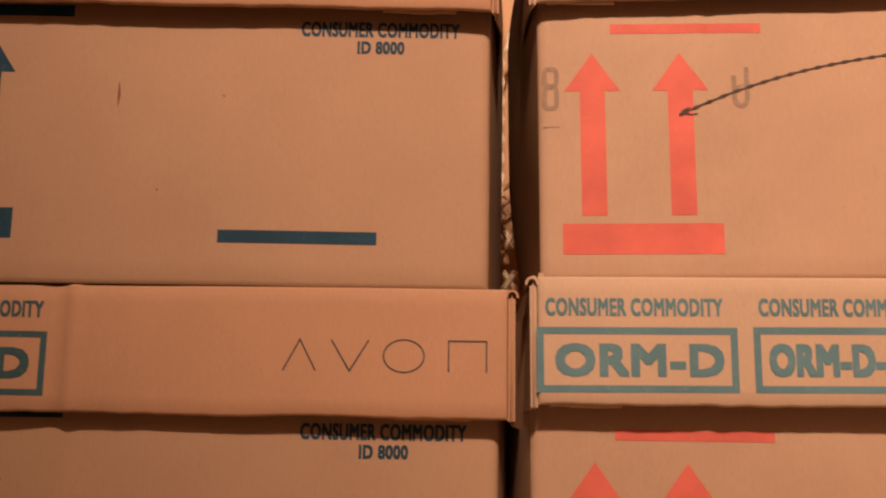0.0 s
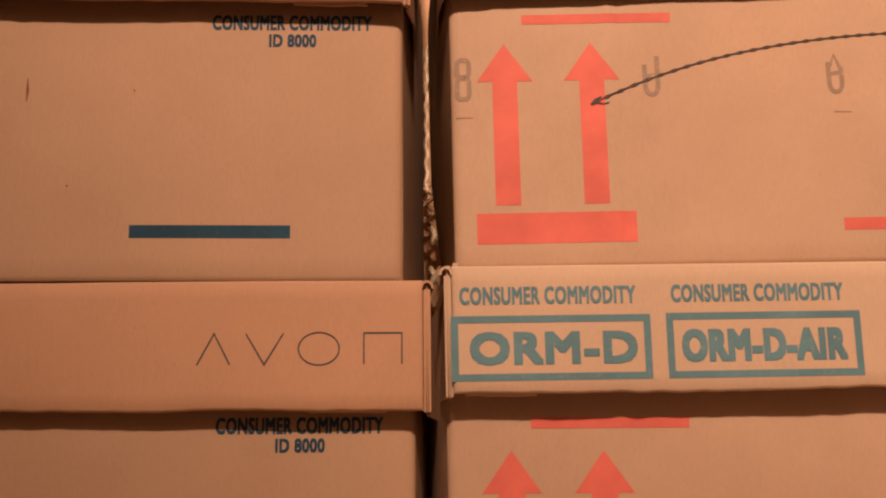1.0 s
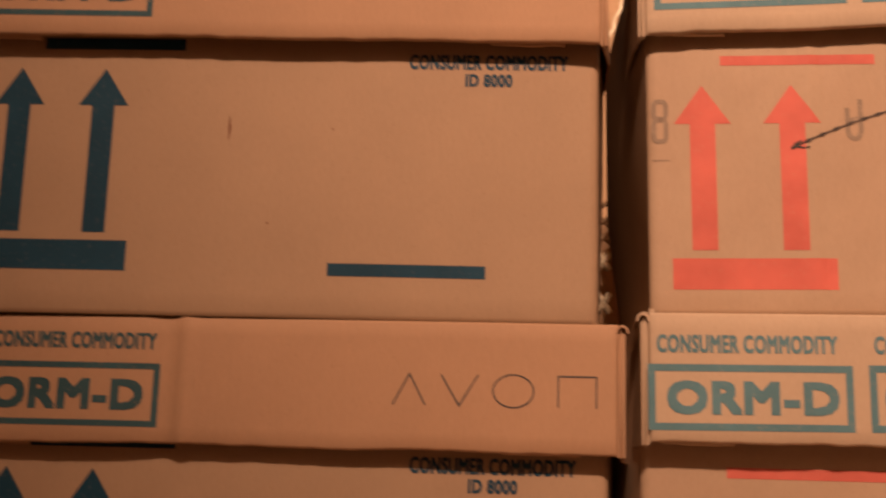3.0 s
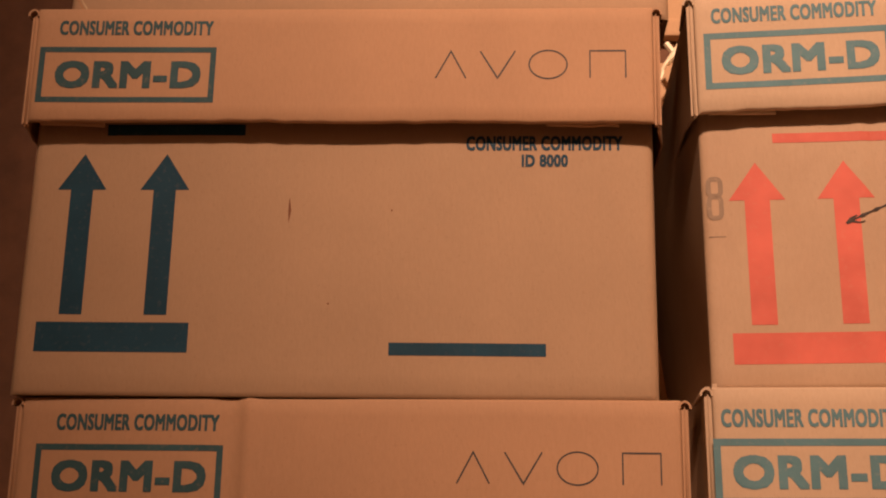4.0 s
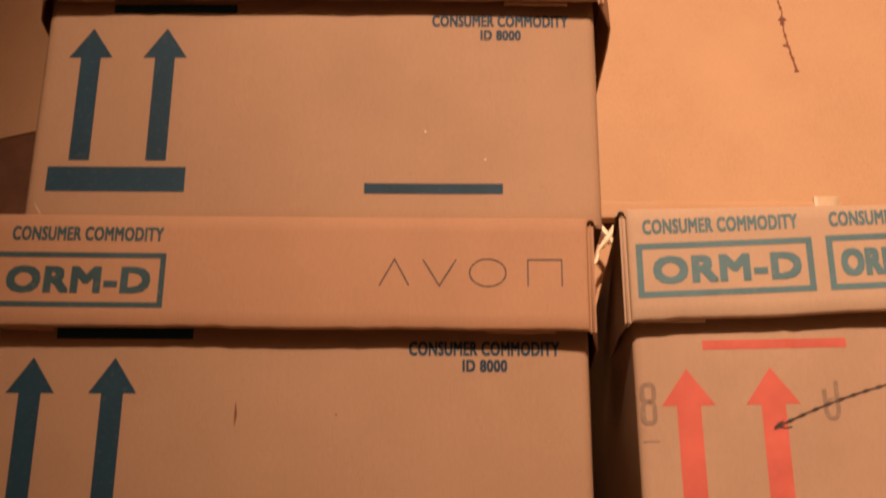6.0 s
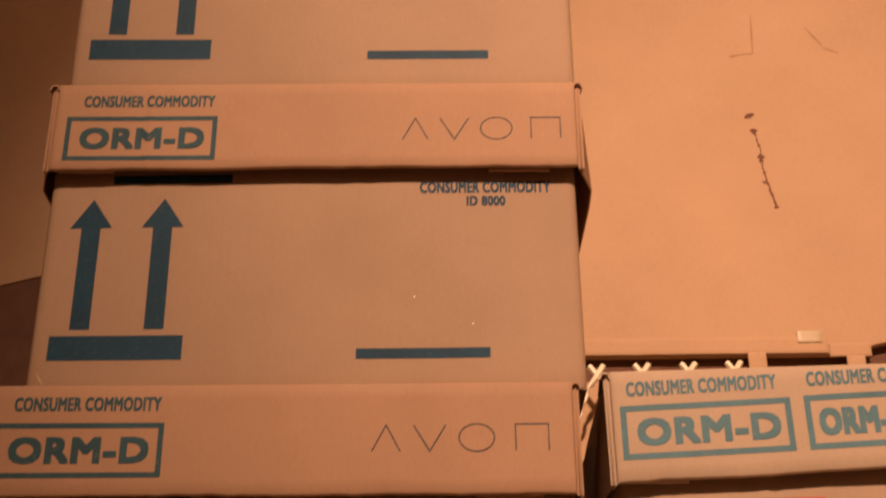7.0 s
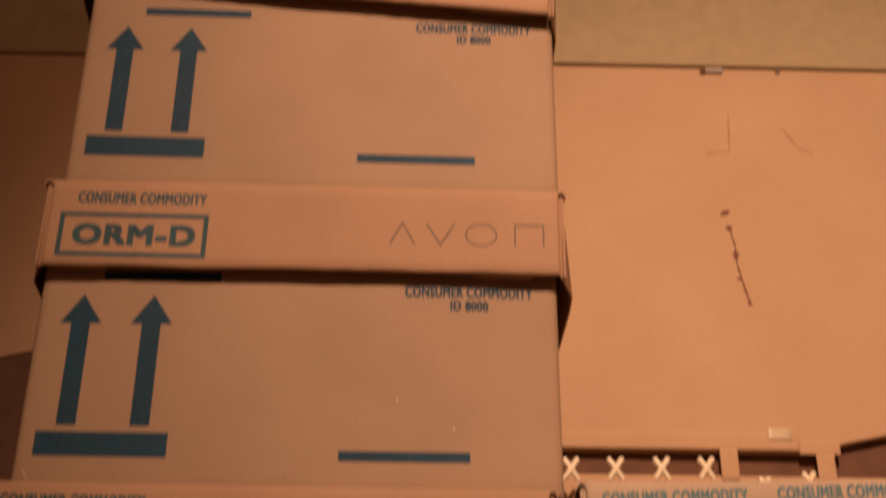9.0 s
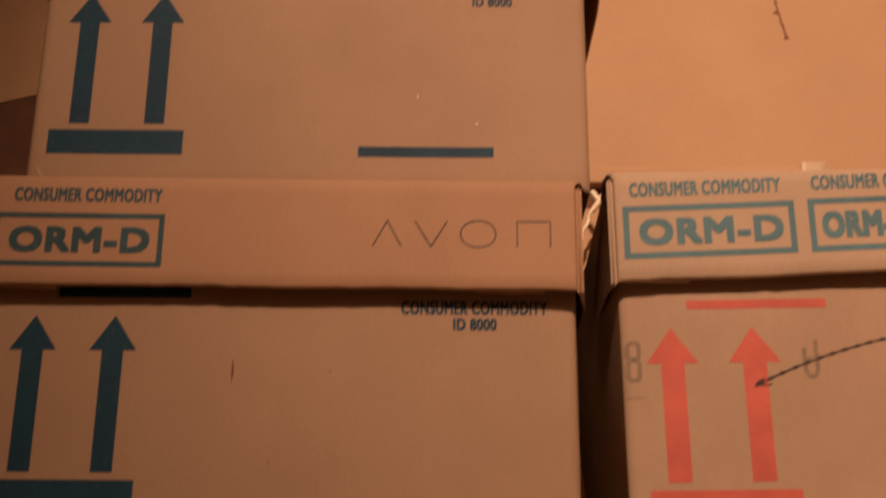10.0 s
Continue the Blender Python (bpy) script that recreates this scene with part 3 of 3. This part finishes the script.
bm = slab(0.3275, 0.448, 0.0268, 0.1075, 0.0004, lambda u, v: q2(u, v) - 0.0011, 60, 40, 0.0003)
for vert in bm.verts:
    # the corners are die-cut round
    cu = min(max(vert.co.x, 0.3275 + 0.006), 0.448 - 0.006)
    cv = min(max(vert.co.z, 0.0268 + 0.006), 0.1075 - 0.006)
    off = math.hypot(vert.co.x - cu, vert.co.z - cv)
    if off > 0.006:
        vert.co.x = cu + (vert.co.x - cu) * 0.006 / off
        vert.co.z = cv + (vert.co.z - cv) * 0.006 / off
part("paper_label", bm, paper, g2, "white paper label with rounded corners")
bm = bmesh.new()
for i in range(5):
    rect(bm, 0.359, 0.359 + 0.075 - 0.008 * (i % 3), 0.0915 - 0.013 * i, 0.0985 - 0.013 * i)
printed("label_bars", bm, grey_ink, g2, q2, lift=0.0016)

# scuffs and specks on the brown fronts
bm = bmesh.new()
line(bm, [(-0.3000, 0.1455), (-0.2995, 0.136), (-0.3000, 0.1265)], [0.0005, 0.0022, 0.0004])
printed("scuff", bm, scuff_ink, f2, s2)
for u, v, mat, f, sh in ((-0.2226, 0.1354, scuff_ink, f2, s2), (-0.268, 0.063, scuff_ink, f2, s2), (-0.172, 0.082, paper, f3, s3), (-0.1215, 0.056, paper, f3, s3)):
    bm = bmesh.new()
    rect(bm, u, u + 0.0013, v, v + 0.0013)
    printed("speck", bm, mat, f, sh)

# crumpled corner: the fold's dark side and highlight painted as flat strokes
bm = bmesh.new()
line(bm, [(-0.4965, 0.0175), (-0.4915, 0.0085), (-0.4860, 0.0005)], [0.0006, 0.0016, 0.0006])
printed("crease_mark", bm, faint_ink, f3, s3)
bm = bmesh.new()
line(bm, [(-0.4925, 0.0150), (-0.4885, 0.0085), (-0.4855, 0.0040)], [0.0004, 0.0012, 0.0004])
printed("crease_mark", bm, tape_mat, f3, s3)

# ---- scuffs, tape and cord on the wall boards ----
wsh = lambda u, v: Y_WALL + wav(u, v)
bm = bmesh.new()
line(bm, [(0.2885, 0.8630 + Z0), (0.2950, 0.8660 + Z0), (0.3020, 0.8690 + Z0)], [0.003, 0.0085, 0.003])
printed("scuff", bm, scuff_ink, board, wsh)
bm = bmesh.new()
ks = [i / 90 for i in range(91)]
line(bm, [(0.2985 + 0.006 * min(1, 4 * k) + 0.0135 * max(0.0, k - 0.45) ** 1.3 * 2.0 + 0.0012 * noise.noise(Vector((k * 17, 2.0, 0))), 0.8440 - 0.1205 * k + Z0) for k in ks],
     [0.0012 + 0.0042 * max(0.0, noise.noise(Vector((k * 21, 7.3, 0)))) + 0.0016 * k for k in ks])
for u, v, a, b in ((0.2985, 0.8415, 0.0048, 0.0042), (0.3042, 0.8015, 0.0050, 0.0038), (0.3036, 0.7955, 0.0030, 0.0040),
                   (0.3052, 0.7615, 0.0032, 0.0026), (0.3160, 0.7238, 0.0034, 0.0024)):
    top = bm.verts.new((u, 0, v + Z0))
    rim = [bm.verts.new((u + a * (1 + 0.3 * math.sin(3 * t + v * 90)) * math.cos(t), -0.00005, v + Z0 + b * math.sin(t))) for t in (2 * math.pi * i / 14 for i in range(14))]
    for p, q in zip(rim, rim[1:] + rim[:1]):
        bm.faces.new((top, p, q))
printed("scuff", bm, scuff_ink, board, wsh, label="dark dribbled scuff")
bm = bmesh.new()
line(bm, [(0.3157, 1.0368 + Z0), (0.3134, 1.0016 + Z0), (0.3116, 0.9687 + Z0)], [0.0008, 0.0026, 0.0012])
line(bm, [(0.3116, 0.9681 + Z0), (0.2948, 0.9670 + Z0), (0.2788, 0.9635 + Z0)], [0.002, 0.0015, 0.0035])
line(bm, [(0.3903, 1.0128 + Z0), (0.4004, 0.9969 + Z0), (0.4108, 0.9809 + Z0)], [0.001, 0.0026, 0.0022])
line(bm, [(0.4109, 0.9774 + Z0), (0.4225, 0.9723 + Z0), (0.4333, 0.9680 + Z0)], [0.0014, 0.003, 0.0012])
printed("faint_scuff", bm, faint_ink, board, wsh)

for u0, u1, z0, z1, y in ((0.2538, 0.2769, 0.474, 0.5165, -0.0035), (0.3579, 0.4109, 0.5095, 0.5274, -0.0032), (0.3780, 0.4015, 0.474, 0.5102, -0.0042)):
    bm = slab(u0, u1, z0 + Z0, z1 + Z0, 0.0018, lambda u, v, y=y: Y_WALL + y + 0.0008 * noise.noise(Vector((u * 90, v * 90, 2))), 5, 5, 0.0008)
    part("board_tab", bm, panel_mat, board, "torn tab of board across the gap")
bm = slab(0.0, 0.3560, GAP_TOP + 0.0012, GAP_TOP + 0.0235, 0.0015, lambda u, v: Y_WALL - 0.0022 + wav(u, v), 40, 4, 0.0008, low=lambda u: 0.0006 * noise.noise(Vector((u * 40, 3, 1))))
part("board_lip", bm, panel_mat, board, "doubled strip along the board's lower edge")
bm = slab(0.3190, 0.3505, 0.5285 + Z0, 0.5450 + Z0, 0.0012, lambda u, v: Y_WALL - 0.0035 - 0.05 * (0.5450 + Z0 - v), 5, 5, 0.0006)
part("tape_patch", bm, tape_mat, board, "pale buff tape patch peeling at its edge")

# pale cord laced across the gap between the boards, with a loose end that hangs down
cord = new("laced_cord")
cord.location = (0, 0, Z0)
tagged(cord, "pale twisted cord laced in crosses over the gap", "cord")
YC = 0.465
for x, cz, big in ((0.0560, 0.4725, 1.0), (0.1116, 0.4735, 1.0), (0.1690, 0.4745, 1.0), (0.2250, 0.4755, 1.0), (0.2960, 0.4550, 0.7), (0.3520, 0.4610, 0.8), (0.0150, 0.1330, 0.7), (0.0150, 0.0870, 0.8)):
    for sgn in (1, -1):
        pts = [(x + sgn * 0.0086 * big * k, YC - 0.002 * (1 - abs(k)) - (0.0012 if sgn > 0 else 0), cz - 0.0005 + 0.0132 * big * k) for k in (-1, -0.5, 0, 0.5, 1)]
        part("cross_strand", tube(pts, 0.0037), cord_mat, cord)
pts = []
for i in range(50):
    k = i / 49
    x = 0.053 - 0.047 * min(1.0, k * 2.2) ** 0.8
    pts.append((x + 0.0014 * math.sin(i * 1.7), YC - 0.004 + 0.0014 * math.cos(i * 1.7), 0.470 - 0.290 * k))
part("hanging_strand", tube(pts, 0.0024), cord_mat, cord, "loose twisted strand")
for i in range(3):
    for sgn in (1, -1):
        z = 0.150 + 0.018 * i
        part("lattice_strand", tube([(-0.022, YC - 0.001 * sgn, z - sgn * 0.024), (0.005, YC - 0.0016 * sgn, z), (0.032, YC - 0.001 * sgn, z + sgn * 0.024)], 0.0024), lattice_mat, cord)

# clip and pin under the seam
clip = tagged(new("wall_clip"), "small metal clip under the seam", "clip")
clip.location = (0.2997, Y_WALL - 0.002, 1.1095 + Z0)
part("clip_body", block(-0.012, 0.014, -0.004, 0.0015, -0.003, 0.0036, 0.001), plain("dull_metal", (0.45, 0.40, 0.33), 0.35, 200, 0.2), clip)
part("clip_jaw", block(-0.020, -0.011, -0.003, 0.0015, -0.005, 0.0015, 0.001), scuff_ink, clip)
for x, y, z, size in ((0.3975, Y_WALL - 0.001, 1.1105, 0.0042), (0.4019, Y_WALL - 0.004, 1.3065, 0.0052)):
    bm = bmesh.new()
    bmesh.ops.create_uvsphere(bm, u_segments=14, v_segments=8, radius=size)
    bmesh.ops.scale(bm, vec=(1, 0.55, 1), verts=bm.verts)
    pin = tagged(part("wall_pin", bm, pin_mat), "small dull brown pin head in the wall board", "pin", "pins in the wall")
    pin.location = (x, y, z + Z0)
